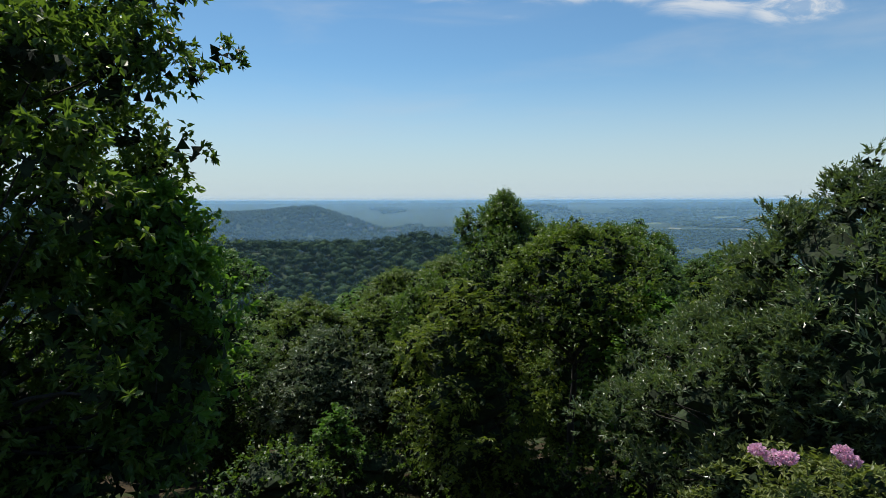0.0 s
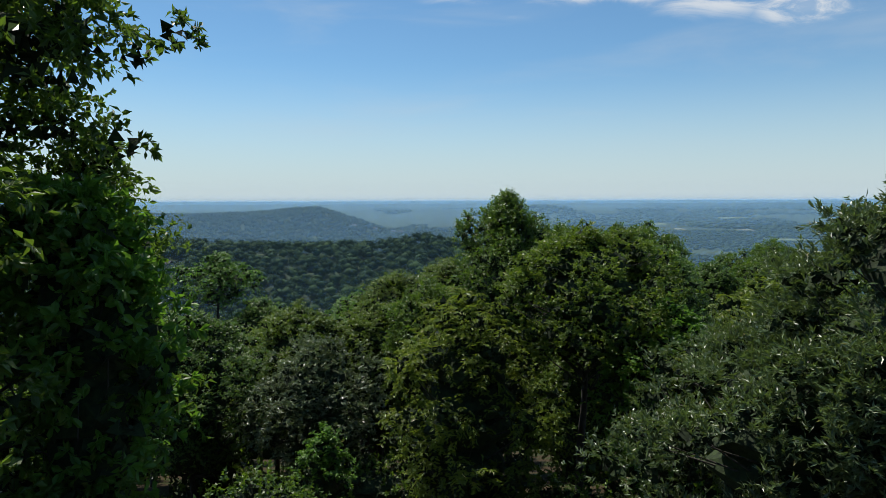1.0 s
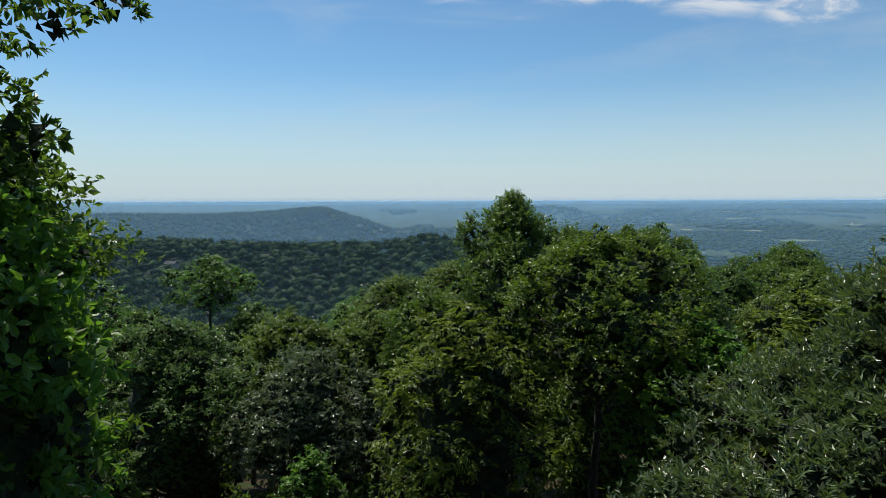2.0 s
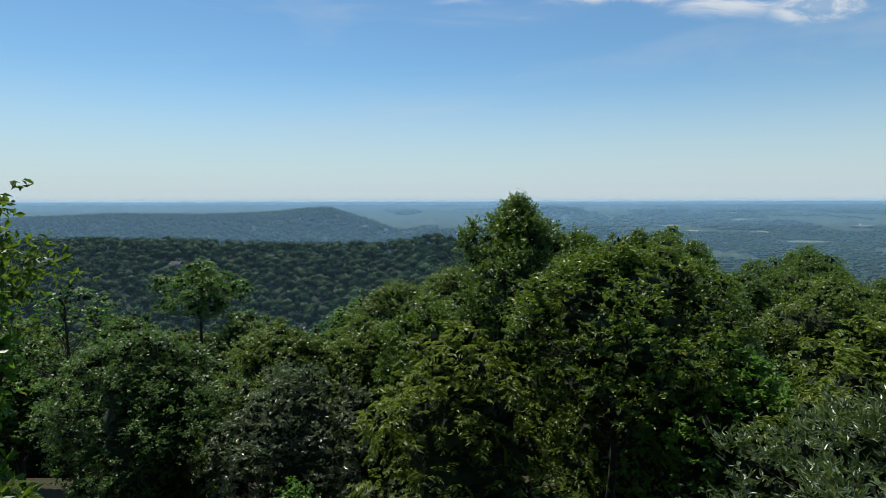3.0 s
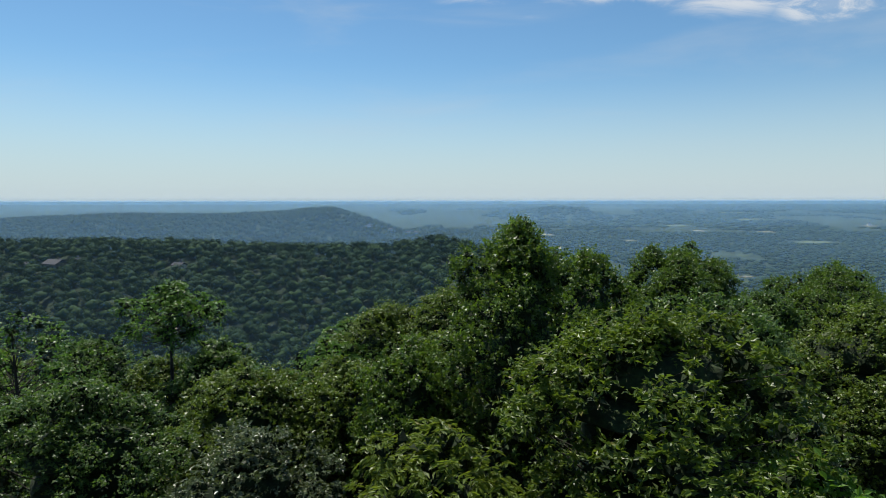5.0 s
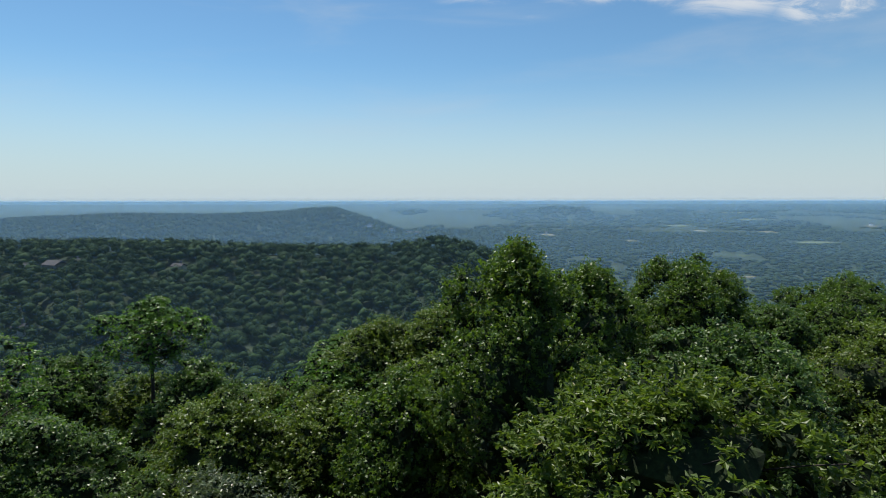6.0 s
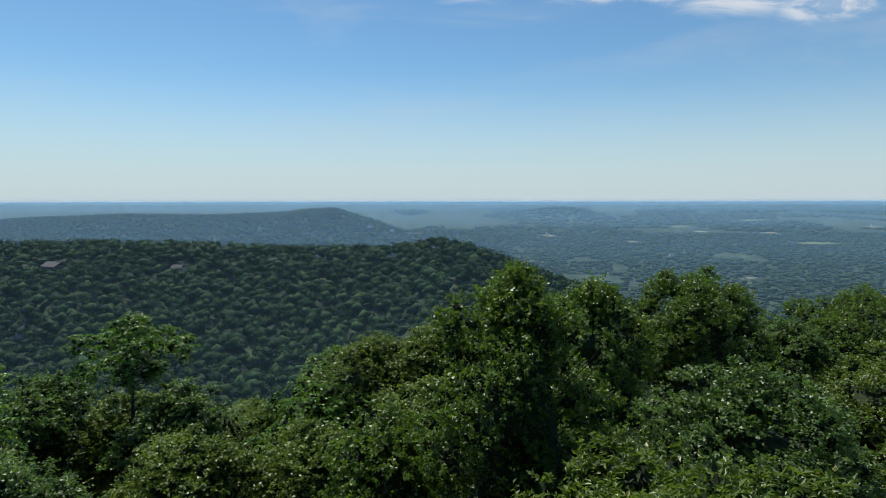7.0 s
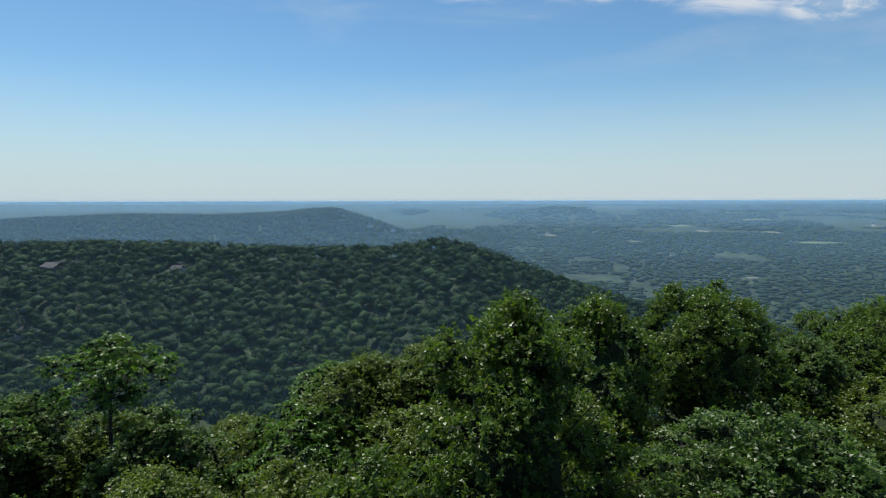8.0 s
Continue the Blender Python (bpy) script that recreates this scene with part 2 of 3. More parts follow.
def part(name, bm, mat, parent, label=""):
    """Links a bmesh as one mesh object under a thing."""
    data = bpy.data.meshes.new(name)
    bm.to_mesh(data)
    bm.free()
    data.materials.append(mat)
    ob = new(name, data)
    ob.parent = parent
    return tagged(ob, label) if label else ob


def sheet(xs, ys):
    """Places and faces of a sheet of land over a grid."""
    gx, gy = np.meshgrid(xs, ys)
    verts = np.stack([gx, gy, ground(gx, gy)], -1).reshape(-1, 3)
    w, h = len(xs), len(ys)
    i = (np.arange(h - 1)[:, None] * w + np.arange(w - 1)[None, :]).ravel()
    return verts, np.stack([i, i + 1, i + w + 1, i + w], -1)


def land_material():
    """Leaf litter near by, woodland and fields far off, paling with the distance to which the sheet reaches."""
    mat, n = material("land")
    spot = n.add("ShaderNodeTexCoord").outputs["Object"]
    split = n.add("ShaderNodeSeparateXYZ")
    n.put(spot, split.inputs[0])
    litter = n.mix(n.ramp(n.noise(spot, 7.0, 6.0, 0.65), 0.3, 0.7), (0.018, 0.014, 0.009), (0.060, 0.043, 0.024))
    litter = n.mix(n.ramp(n.noise(spot, 0.6, 3.0), 0.45, 0.65, 0.0, 0.8), litter, (0.022, 0.040, 0.010))
    long_way = n.xyz(n.math("MULTIPLY", split.outputs[0], 0.45), split.outputs[1], 0.0)
    woods = n.mix(n.ramp(n.noise(spot, 0.055, 5.0, 0.7), 0.35, 0.65), (0.020, 0.034, 0.020), (0.062, 0.086, 0.048))
    woods = n.mix(n.ramp(n.noise(long_way, 0.006, 4.0, 0.6), 0.45, 0.62, 0.0, 0.75), woods, (0.030, 0.046, 0.034))
    woods = n.mix(n.ramp(n.noise(long_way, 0.011, 3.0, 0.6), 0.60, 0.68, 0.0, 0.55), woods, (0.095, 0.125, 0.062))
    far = n.ramp(split.outputs[1], 70, 160)
    colour = n.mix(far, litter, woods)
    bump = n.add("ShaderNodeBump")
    bump.inputs["Strength"].default_value = 0.6
    bump.inputs["Distance"].default_value = 0.05
    n.put(n.noise(spot, 5.0, 4.0), bump.inputs["Height"])
    bsdf = n.add("ShaderNodeBsdfPrincipled")
    n.put(colour, bsdf.inputs["Base Color"])
    bsdf.inputs["Roughness"].default_value = 0.95
    bsdf.inputs["Specular IOR Level"].default_value = 0.1
    n.put(bump.outputs[0], bsdf.inputs["Normal"])
    finish(n, bsdf.outputs[0])
    return mat


def build_land():
    step = np.concatenate([np.arange(-60, 60, 1.6), np.geomspace(60, 4900, 80)])
    xs = np.unique(np.concatenate([-step[step >= 60], step]))
    ys = np.concatenate([np.linspace(-390, -40, 12, endpoint=False), np.arange(-40, 70, 1.4), np.geomspace(70, 4880, 190)])
    verts, faces = sheet(xs, ys)
    ob = piece("ground", verts, faces, land_material(), smooth=True)
    tagged(ob, "leaf-strewn mountainside falling to a wooded hazy plain", "ground", kind="structure")


build_land()


# ---------------------------------------------------------------- woods far off
def ico(level):
    bm = bmesh.new()
    bmesh.ops.create_icosphere(bm, subdivisions=level, radius=1.0)
    verts = np.array([v.co[:] for v in bm.verts])
    faces = np.array([[v.index for v in f.verts] for f in bm.faces])
    bm.free()
    return verts, faces


def unit(v):
    return v / np.maximum(np.linalg.norm(v, axis=-1, keepdims=True), 1e-9)


def scatter(rng, x0, x1, y0, y1, gap):
    """Loosely even places over an oblong."""
    xs, ys = np.meshgrid(np.arange(x0, x1, gap), np.arange(y0, y1, gap))
    places = np.stack([xs, ys], -1).reshape(-1, 2)
    return places + rng.uniform(-0.8, 0.8, places.shape) * gap


def crowns(rng, places, size, tall, level, tufts, tuft_size, core=1.0, squash=1.0):
    """Lumpy crowns with tufts of leaves on them, all in one mesh of triangles."""
    ball, ball_faces = ico(level)
    verts, faces, start = [], [], 0
    for x, y in places:
        r = size * rng.choice((0.55, 0.75, 0.95, 1.15, 1.4)) * rng.uniform(0.9, 1.1)
        h = tall * rng.uniform(0.86, 1.14)
        stretch = r * np.array((rng.uniform(0.85, 1.15), rng.uniform(0.85, 1.15), squash * rng.uniform(0.65, 0.95)))
        # a few boughs stand out from each crown
        boughs = unit(rng.normal(size=(5, 3)) + (0, 0, 0.4))
        swell = core * (0.86 + 0.34 * np.clip((ball @ boughs.T).max(1) - 0.55, 0, 1) / 0.45)
        lumpy = (swell + rng.normal(0, 0.07, len(ball)))[:, None]
        top = np.array((x, y, float(ground(x, y)) + h - stretch[2]))
        verts.append(ball * lumpy * stretch + top)
        faces.append(ball_faces + start)
        start += len(ball)
        if tufts:
            pick = rng.integers(0, 5, tufts)
            d = unit(rng.normal(size=(tufts, 3)) * 0.5 + boughs[pick] * 0.8 + (0, 0, 0.15))
            c = d * stretch * (0.72 + 0.42 * np.clip((d @ boughs.T).max(1, keepdims=True) - 0.55, 0, 1) / 0.45) * rng.uniform(0.9, 1.1, (tufts, 1)) + top
            face = unit(d + 0.42 * rng.normal(size=(tufts, 3)))
            a = unit(np.cross(face, rng.normal(size=(tufts, 3))))
            b = np.cross(face, a)
            s = tuft_size * rng.uniform(0.6, 1.4, (tufts, 1))
            verts.append(np.stack([c - a * s, c + b * s, c + a * s * 0.8], 1).reshape(-1, 3))
            faces.append(start + np.arange(tufts * 3).reshape(-1, 3))
            start += tufts * 3
    return np.concatenate(verts), np.concatenate(faces)


# open fields on the plain: place, width, depth, turn, whether mown
FIELDS = ((174, 1291, 34, 40, 0.1, 1), (531, 1389, 24, 60, 0.2, 1), (666, 1364, 40, 44, -0.1, 1), (991, 1517, 60, 40, 0.0, 1),
          (657, 1168, 95, 36, 0.1, 0), (320, 1184, 30, 20, 0.0, 1), (532, 1554, 60, 50, 0.2, 0), (952, 2160, 110, 70, 0.0, 0),
          (374, 2308, 70, 60, 0.0, 0), (376, 820, 24, 12, 0.1, 1), (820, 1750, 110, 60, 0.1, 0), (620, 2700, 160, 120, 0.0, 0))


def in_field(x, y):
    inside = np.zeros(len(x), bool)
    for fx, fy, wide, deep, _, _ in FIELDS:
        inside |= ((x - fx) / (wide / 2 + 6)) ** 2 + ((y - fy) / (deep / 2 + 14)) ** 2 < 1
    return inside


def build_woods():
    rng = np.random.default_rng(5)
    p = scatter(rng, -430, 260, 60, 500, 5.7)
    x, y = p.T
    crest = np.interp(x, RIDGE_X, RIDGE_Y)
    keep = (np.abs(x) < 0.86 * y + 12) & (y < crest + 16) & ((y < 130) | (x < 40 + 0.25 * y)) & (x < 0.35 * y + 60)
    clearing = ((np.abs(x + 262) < 11) & (np.abs(y - 398) < 13)) | ((np.abs(x + 186) < 8) & (np.abs(y - 402) < 11)) | ((np.abs(x + 283) < 5) & (np.abs(y - 398) < 8))
    keep &= ~clearing
    verts, faces = crowns(rng, p[keep], 4.1, 8.5, 1, 112, 0.50, 0.74)
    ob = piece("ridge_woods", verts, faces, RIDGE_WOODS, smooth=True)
    tagged(ob, "dense dark green broadleaf woods covering a ridge", "woods", kind="stuff")
    p = scatter(rng, -1250, 60, 1000, 1345, 9.2)
    x, y = p.T
    keep = (np.abs(x) < 0.85 * y) & (ground(x, y) > -112)
    verts, faces = crowns(rng, p[keep], 5.9, 9, 1, 26, 1.2, 0.8)
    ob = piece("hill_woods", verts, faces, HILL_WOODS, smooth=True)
    tagged(ob, "hazy blue-green woods over a long distant hill", "woods", kind="stuff")
    p = scatter(rng, -100, 1150, 480, 1350, 8.4)
    x, y = p.T
    thick = bumps(x, y * 0.6, 150, 8) + 0.6 * bumps(x, y, 45, 9)
    keep = (x < 0.80 * y) & (x > -0.05 * y) & (thick > -0.55) & (rng.uniform(size=len(x)) < 0.85) & ~in_field(x, y)
    near = crowns(rng, p[keep], 4.8, 3.6, 1, 0, 1, 1.0, 0.5)
    p = scatter(rng, -300, 2300, 1330, 3000, 23.0)
    x, y = p.T
    thick = bumps(x, y * 0.45, 260, 18) + 0.7 * bumps(x, y * 0.5, 90, 19)
    keep = (x < 0.80 * y) & (x > -0.12 * y) & (thick > -0.15) & ~in_field(x, y)
    far = crowns(rng, p[keep], 11.0, 5.0, 1, 0, 1, 1.0, 0.5)
    verts, faces = np.concatenate([near[0], far[0]]), np.concatenate([near[1], far[1] + len(near[0])])
    ob = piece("plain_woods", verts, faces, PLAIN_WOODS, smooth=True)
    tagged(ob, "scattered groves of trees across the flat plain", "woods", kind="stuff")


build_woods()


# ---------------------------------------------------------------- trees
def tube(points, radii, sides):
    """Places and faces of a tapering bent tube."""
    points, radii = np.asarray(points, float), np.asarray(radii, float)
    way = unit(np.gradient(points, axis=0))
    ref = np.where(np.abs(way[:, 2:3]) > 0.9, (1.0, 0, 0), (0, 0, 1.0))
    u = unit(np.cross(way, ref))
    v = np.cross(way, u)
    a = np.arange(sides) / sides * math.tau
    ring = np.cos(a)[None, :, None] * u[:, None] + np.sin(a)[None, :, None] * v[:, None]
    verts = (points[:, None] + ring * radii[:, None, None]).reshape(-1, 3)
    k = len(points)
    i = (np.arange(k - 1)[:, None] * sides + np.arange(sides)[None]).ravel()
    j = (np.arange(k - 1)[:, None] * sides + (np.arange(sides) + 1)[None] % sides).ravel()
    return verts, np.stack([i, j, j + sides, i + sides], -1)


def join(chunks):
    verts, faces, start = [], [], 0
    for v, f in chunks:
        verts.append(v)
        faces.append(f + start)
        start += len(v)
    return np.concatenate(verts), np.concatenate(faces)


def leaves(at, way, up, long, wide, oval):
    """Leaves: for far trees three-cornered, else folded along the midrib, a lance of one face or a fuller leaf of two."""
    side = unit(np.cross(way, up))
    up = np.cross(side, way)
    long, wide = long[:, None], wide[:, None]
    tip = at + way * long - up * long * 0.12
    if oval is None:
        mid = at + way * long * 0.3
        three = np.stack([mid + side * wide * 0.6, tip, mid - side * wide * 0.6], 1)
        return three.reshape(-1, 3), np.arange(len(at) * 3).reshape(-1, 3)
    if not oval:
        mid = at + way * long * 0.45 + up * wide * 0.18
        quad = np.stack([at, mid + side * wide * 0.5, tip, mid - side * wide * 0.5], 1)
        return quad.reshape(-1, 3), np.arange(len(at) * 4).reshape(-1, 4)
    a, b = at + way * long * 0.36 + up * wide * 0.14, at + way * long * 0.74 + up * wide * 0.10
    six = np.stack([at, a + side * wide * 0.40, b + side * wide * 0.46, tip, b - side * wide * 0.46, a - side * wide * 0.40], 1)
    i = np.arange(len(at))[:, None] * 6
    return six.reshape(-1, 3), np.concatenate([i + (0, 1, 2, 3), i + (0, 3, 4, 5)])


# habit: leaf length and width (m), clump radius, leaves a twig, way of growing, full leaf, share of a clump clad in leaves, material
KINDS = {
    "oak": (0.150, 0.072, 0.72, 11, "rosette", False, 1.15, BIG_OAK),
    "young_oak": (0.160, 0.080, 0.52, 10, "rosette", True, 1.0, FRESH),
    "mid_oak": (0.125, 0.070, 0.58, 11, "rosette", None, 1.0, OAK),
    "far_oak": (0.150, 0.092, 0.70, 9, "rosette", None, 0.95, OAK),
    "broad": (0.112, 0.068, 0.54, 11, "alternate", None, 0.92, BROAD),
    "near_broad": (0.105, 0.052, 0.46, 12, "alternate", False, 0.95, BROAD),
    "cool": (0.105, 0.062, 0.50, 11, "alternate", None, 0.92, COOL),
    "far_cool": (0.160, 0.095, 0.66, 10, "alternate", None, 0.88, COOL),
    "far_broad": (0.150, 0.090, 0.68, 9, "alternate", None, 0.9, BROAD),
    "pinnate": (0.130, 0.042, 0.60, 17, "pinnate", False, 0.80, PINNATE),
    "fine": (0.075, 0.028, 0.26, 12, "alternate", False, 0.8, HEDGE),
    "glossy": (0.110, 0.030, 0.46, 12, "narrow", False, 0.75, GLOSSY),
    "silver": (0.130, 0.060, 0.48, 11, "alternate", False, 0.75, SILVER),
    "fresh": (0.130, 0.070, 0.48, 10, "alternate", False, 0.7, FRESH),
    "far_fresh": (0.170, 0.095, 0.60, 12, "pinnate", None, 0.9, FRESH),
}
SAG = {"pinnate": 0.55, "alternate": 0.25, "rosette": 0.12, "narrow": 0.05}
CORE, CORE_FACES = ico(2)


def lump(centre, size, rng, amount=0.16):
    """One shaded inside of a clump: a knobbly closed body, added to keep light out."""
    knob = 1 + rng.normal(0, amount, (len(CORE), 1))
    return CORE * knob * size + centre, CORE_FACES


def profile(u, widest, point):
    """How wide a crown is, from its foot (0) to its tip (1)."""
    above = np.sqrt(np.clip(1 - (np.clip(u - widest, 0, 1) / (1.0 - widest)) ** point, 0, 1))
    below = 1 - 0.45 * (np.clip(widest - u, 0, 1) / widest) ** 1.6
    return np.where(u > widest, above, below)


def grow(kind, top, r, h, rng, dense=1.0, widest=0.45, rough=0.22, gaps=1.0, solid=True, point=2.1, fill=0.0, deep=0.0):
    """Crown leaves, the trunk, its limbs, and the added dark insides that paint shade into the crown's clumps."""
    long, wide, size, per, habit, oval, clad, _ = KINDS[kind]
    size = min(size, 0.42 * r)
    low = top - h
    # clumps of foliage over an uneven dome
    area = math.tau * r * 0.85 * h + 2.0 * r * r
    count = int(max(9, area / (math.pi * size * size * 0.62) / gaps))
    u = (np.arange(count) + rng.uniform(0.1, 0.9, count)) / count
    u = 1 - (1 - u) ** 1.15
    turn = np.arange(count) * 2.39996 + rng.uniform(-0.7, 0.7, count)
    p1, p2, p3 = rng.uniform(0, math.tau, 3)
    swell = 1 + rough * (0.5 * np.sin(2 * turn + p1 + 3 * u) + 0.45 * np.sin(3 * turn + p2 - 7 * u) + 0.4 * np.sin(5 * turn + p3 + 11 * u))
    # boughs stand out, with hollows between them
    limbs = int(6 + 2.2 * h / r)
    place = np.stack([np.arange(limbs) * 2.39996 + rng.uniform(-0.4, 0.4, limbs), (np.arange(limbs) + rng.uniform(0.2, 0.8, limbs)) / limbs], -1)
    gap_turn = np.abs((turn[:, None] - place[None, :, 0] + math.pi) % math.tau - math.pi) * r * 0.9
    near = np.sqrt(gap_turn ** 2 + ((u[:, None] - place[None, :, 1]) * h) ** 2).min(1) / (0.62 * r)
    swell *= 1.10 - 0.30 * np.clip(near, 0, 1.2) ** 1.5
    big = size * rng.choice((0.62, 0.8, 1.0, 1.15, 1.4), count)
    reach = np.maximum(r * profile(u, widest, point) * swell * rng.uniform(0.86, 1.05, count) - big * 0.75, 0)
    reach *= np.where(rng.uniform(size=count) < deep, rng.uniform(0.25, 0.85, count), 1.0)
    z = low + u * (h - 0.75 * big) + rng.normal(0, 0.12 * size, count) - 0.25 * r * np.clip(near - 0.5, 0, 1) * u
    clump = np.stack([np.cos(turn) * reach, np.sin(turn) * reach, z], -1)
    clump[:, 2] += top - (clump[:, 2] + 0.85 * big).max()
    keep = clump[:, 2] > 0.25
    clump, big, turn, u = clump[keep], big[keep], turn[keep], u[keep]
    out = unit(np.stack([np.cos(turn), np.sin(turn), 0.35 + 1.2 * u ** 2], -1))
    # shaded insides: added dark cards, and solid bodies that block light
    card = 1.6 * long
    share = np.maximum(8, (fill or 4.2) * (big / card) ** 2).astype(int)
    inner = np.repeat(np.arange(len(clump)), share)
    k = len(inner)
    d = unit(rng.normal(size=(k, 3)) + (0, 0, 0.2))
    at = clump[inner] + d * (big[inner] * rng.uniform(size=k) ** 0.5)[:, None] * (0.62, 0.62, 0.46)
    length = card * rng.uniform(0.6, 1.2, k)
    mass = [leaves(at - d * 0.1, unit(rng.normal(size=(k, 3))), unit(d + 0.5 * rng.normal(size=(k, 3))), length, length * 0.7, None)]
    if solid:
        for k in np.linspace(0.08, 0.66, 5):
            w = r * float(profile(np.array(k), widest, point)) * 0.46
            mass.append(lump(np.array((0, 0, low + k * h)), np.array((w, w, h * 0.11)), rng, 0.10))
    # trunk and limbs
    base = np.array((rng.uniform(-0.3, 0.3), rng.uniform(-0.3, 0.3), -0.3))
    tip_at = np.array((0, 0, top - 0.16 * h))
    s = np.linspace(0, 1, 9)[:, None]
    wobble = np.cumsum(rng.normal(0, 0.07, (9, 3)) * (1, 1, 0), 0) * np.sin(s * math.pi)
    stem = base + (tip_at - base) * s + wobble
    girth = 0.013 * (tip_at[2] - base[2]) + 0.015 * r
    wood = []
    for c in clump[:: 1 if count < 110 else 2 if count < 260 else 4]:
        t = np.clip((c[2] - base[2]) / (tip_at[2] - base[2]) - rng.uniform(0.12, 0.3) * min(1.0, 1.3 * h / top), 0.22, 0.95)
        start = np.array([np.interp(t, s[:, 0], stem[:, k]) for k in range(3)])
        q = np.linspace(0, 1, 5)[:, None]
        bend = start + (c - start) * q + np.sin(q * math.pi) * rng.normal(0, 0.12, 3) + (0, 0, 1) * np.sin(q * math.pi) * -0.12
        wood.append(tube(bend, np.linspace(girth * (1 - 0.86 * t) * 0.42, 0.008, 5), 4))
    # twigs over the outer and upper side of each clump, thinner low in the crown
    leaf_area = long * wide * (0.42 if oval is None else 0.50)
    thin = np.clip(0.45 + 0.9 * u, 0, 1)
    twigs = np.maximum(3, (clad * dense * thin * 4.6 * big ** 2 / (leaf_area * per) * 0.62)).astype(int)
    which = np.repeat(np.arange(len(clump)), twigs)
    n = len(which)
    d = unit(rng.normal(size=(n, 3)) + 0.75 * out[which] + (0, 0, 0.35))
    away = unit(d * 0.8 + rng.normal(size=(n, 3)) * 0.45 + (0, 0, 0.05 if habit == "pinnate" else 0.35))
    span = (big[which] * (0.25 + 0.65 * rng.uniform(size=n) ** 1.8))[:, None]
    root = clump[which] + d * (big[which, None] * (0.62, 0.62, 0.48))
    total = n * per
    along = rng.uniform(0.1, 1.0, (total, 1)) if habit != "rosette" else 1 - 0.7 * rng.uniform(size=(total, 1)) ** 1.5
    way, reach = np.repeat(away, per, 0), np.repeat(span, per, 0)
    at = np.repeat(root, per, 0) + way * reach * along - (0, 0, 1) * reach * along ** 2 * SAG[habit]
    side = unit(np.cross(way, (0, 0, 1.0))) * rng.choice((-1.0, 1.0), (total, 1))
    wild = rng.normal(size=(total, 3))
    if habit == "rosette":
        lead = way * 0.45 + unit(wild) * 0.9 - (0, 0, 0.22)
    elif habit == "pinnate":
        lead = side * 0.95 + way * 0.40 + wild * 0.12 - (0, 0, 0.42)
    elif habit == "narrow":
        lead = way * 0.8 + side * 0.55 + wild * 0.38 + (0, 0, 0.05)
    else:
        lead = way * 0.5 + side * 0.7 + wild * 0.35 - (0, 0, 0.30)
    face_up = unit(rng.normal(size=(total, 3)) * 0.72 + (0, 0, 0.42) + np.repeat(d, per, 0) * 0.75)
    scale = rng.uniform(0.65, 1.2, total)
    crown = leaves(at, unit(lead), face_up, long * scale, wide * scale * rng.uniform(0.8, 1.2, total), oval)
    return crown, tube(stem, girth * (1 - 0.86 * s[:, 0]), 8), join(wood), join(mass)


def tree(name, kind, x, y, top, r, h, label, seed, category="tree", group="", **more):
    """A tree or bush with a trunk that forks into limbs and a crown of single leaves."""
    rng = np.random.default_rng(seed)
    foot = float(ground(x, y))
    h = min(h, top - foot - 0.1)
    crown, stem, limbs, mass = grow(kind, top - foot, r, h, rng, **more)
    ob = new(name)
    ob.location = (x, y, foot)
    tagged(ob, label, category, group)
    piece("trunk", *stem, BARK, ob, smooth=True)
    tagged(piece("branchwork", *limbs, BARK, ob, smooth=True), kind="stuff")
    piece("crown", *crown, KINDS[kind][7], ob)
    tagged(piece("inner_foliage", *mass, INNER_SHADE, ob), kind="stuff")
    return ob


WOODS = "trees on the mountainside"
# the two trees that frame the start
tree("oak_tree", "oak", -7.4, 9.0, 4.7, 4.75, 9.8, "large dark green oak with long leaves in rosettes", 11, group=WOODS, widest=0.42, rough=0.2, solid=False, fill=3.6, deep=0.45, point=2.3, gaps=0.85)
tree("oak_tree", "young_oak", -4.4, 9.3, 0.3, 1.2, 4.6, "young oak with sunlit lobed leaves under the large oak", 12, rough=0.12, group=WOODS)
tree("oak_tree", "young_oak", -5.7, 11.6, 0.45, 1.15, 5.4, "slender young oak beside the large oak", 16, rough=0.12, group=WOODS)
tree("willow_oak", "glossy", 6.6, 9.4, 0.75, 2.4, 5.0, "glossy narrow-leaved tree with glinting dark foliage", 13, group=WOODS, dense=1.1)
tree("evergreen_bush", "glossy", 5.4, 10.6, -1.4, 2.5, 4.6, "broad glossy bush with silvery glints on narrow leaves", 14, "bush", dense=1.1)

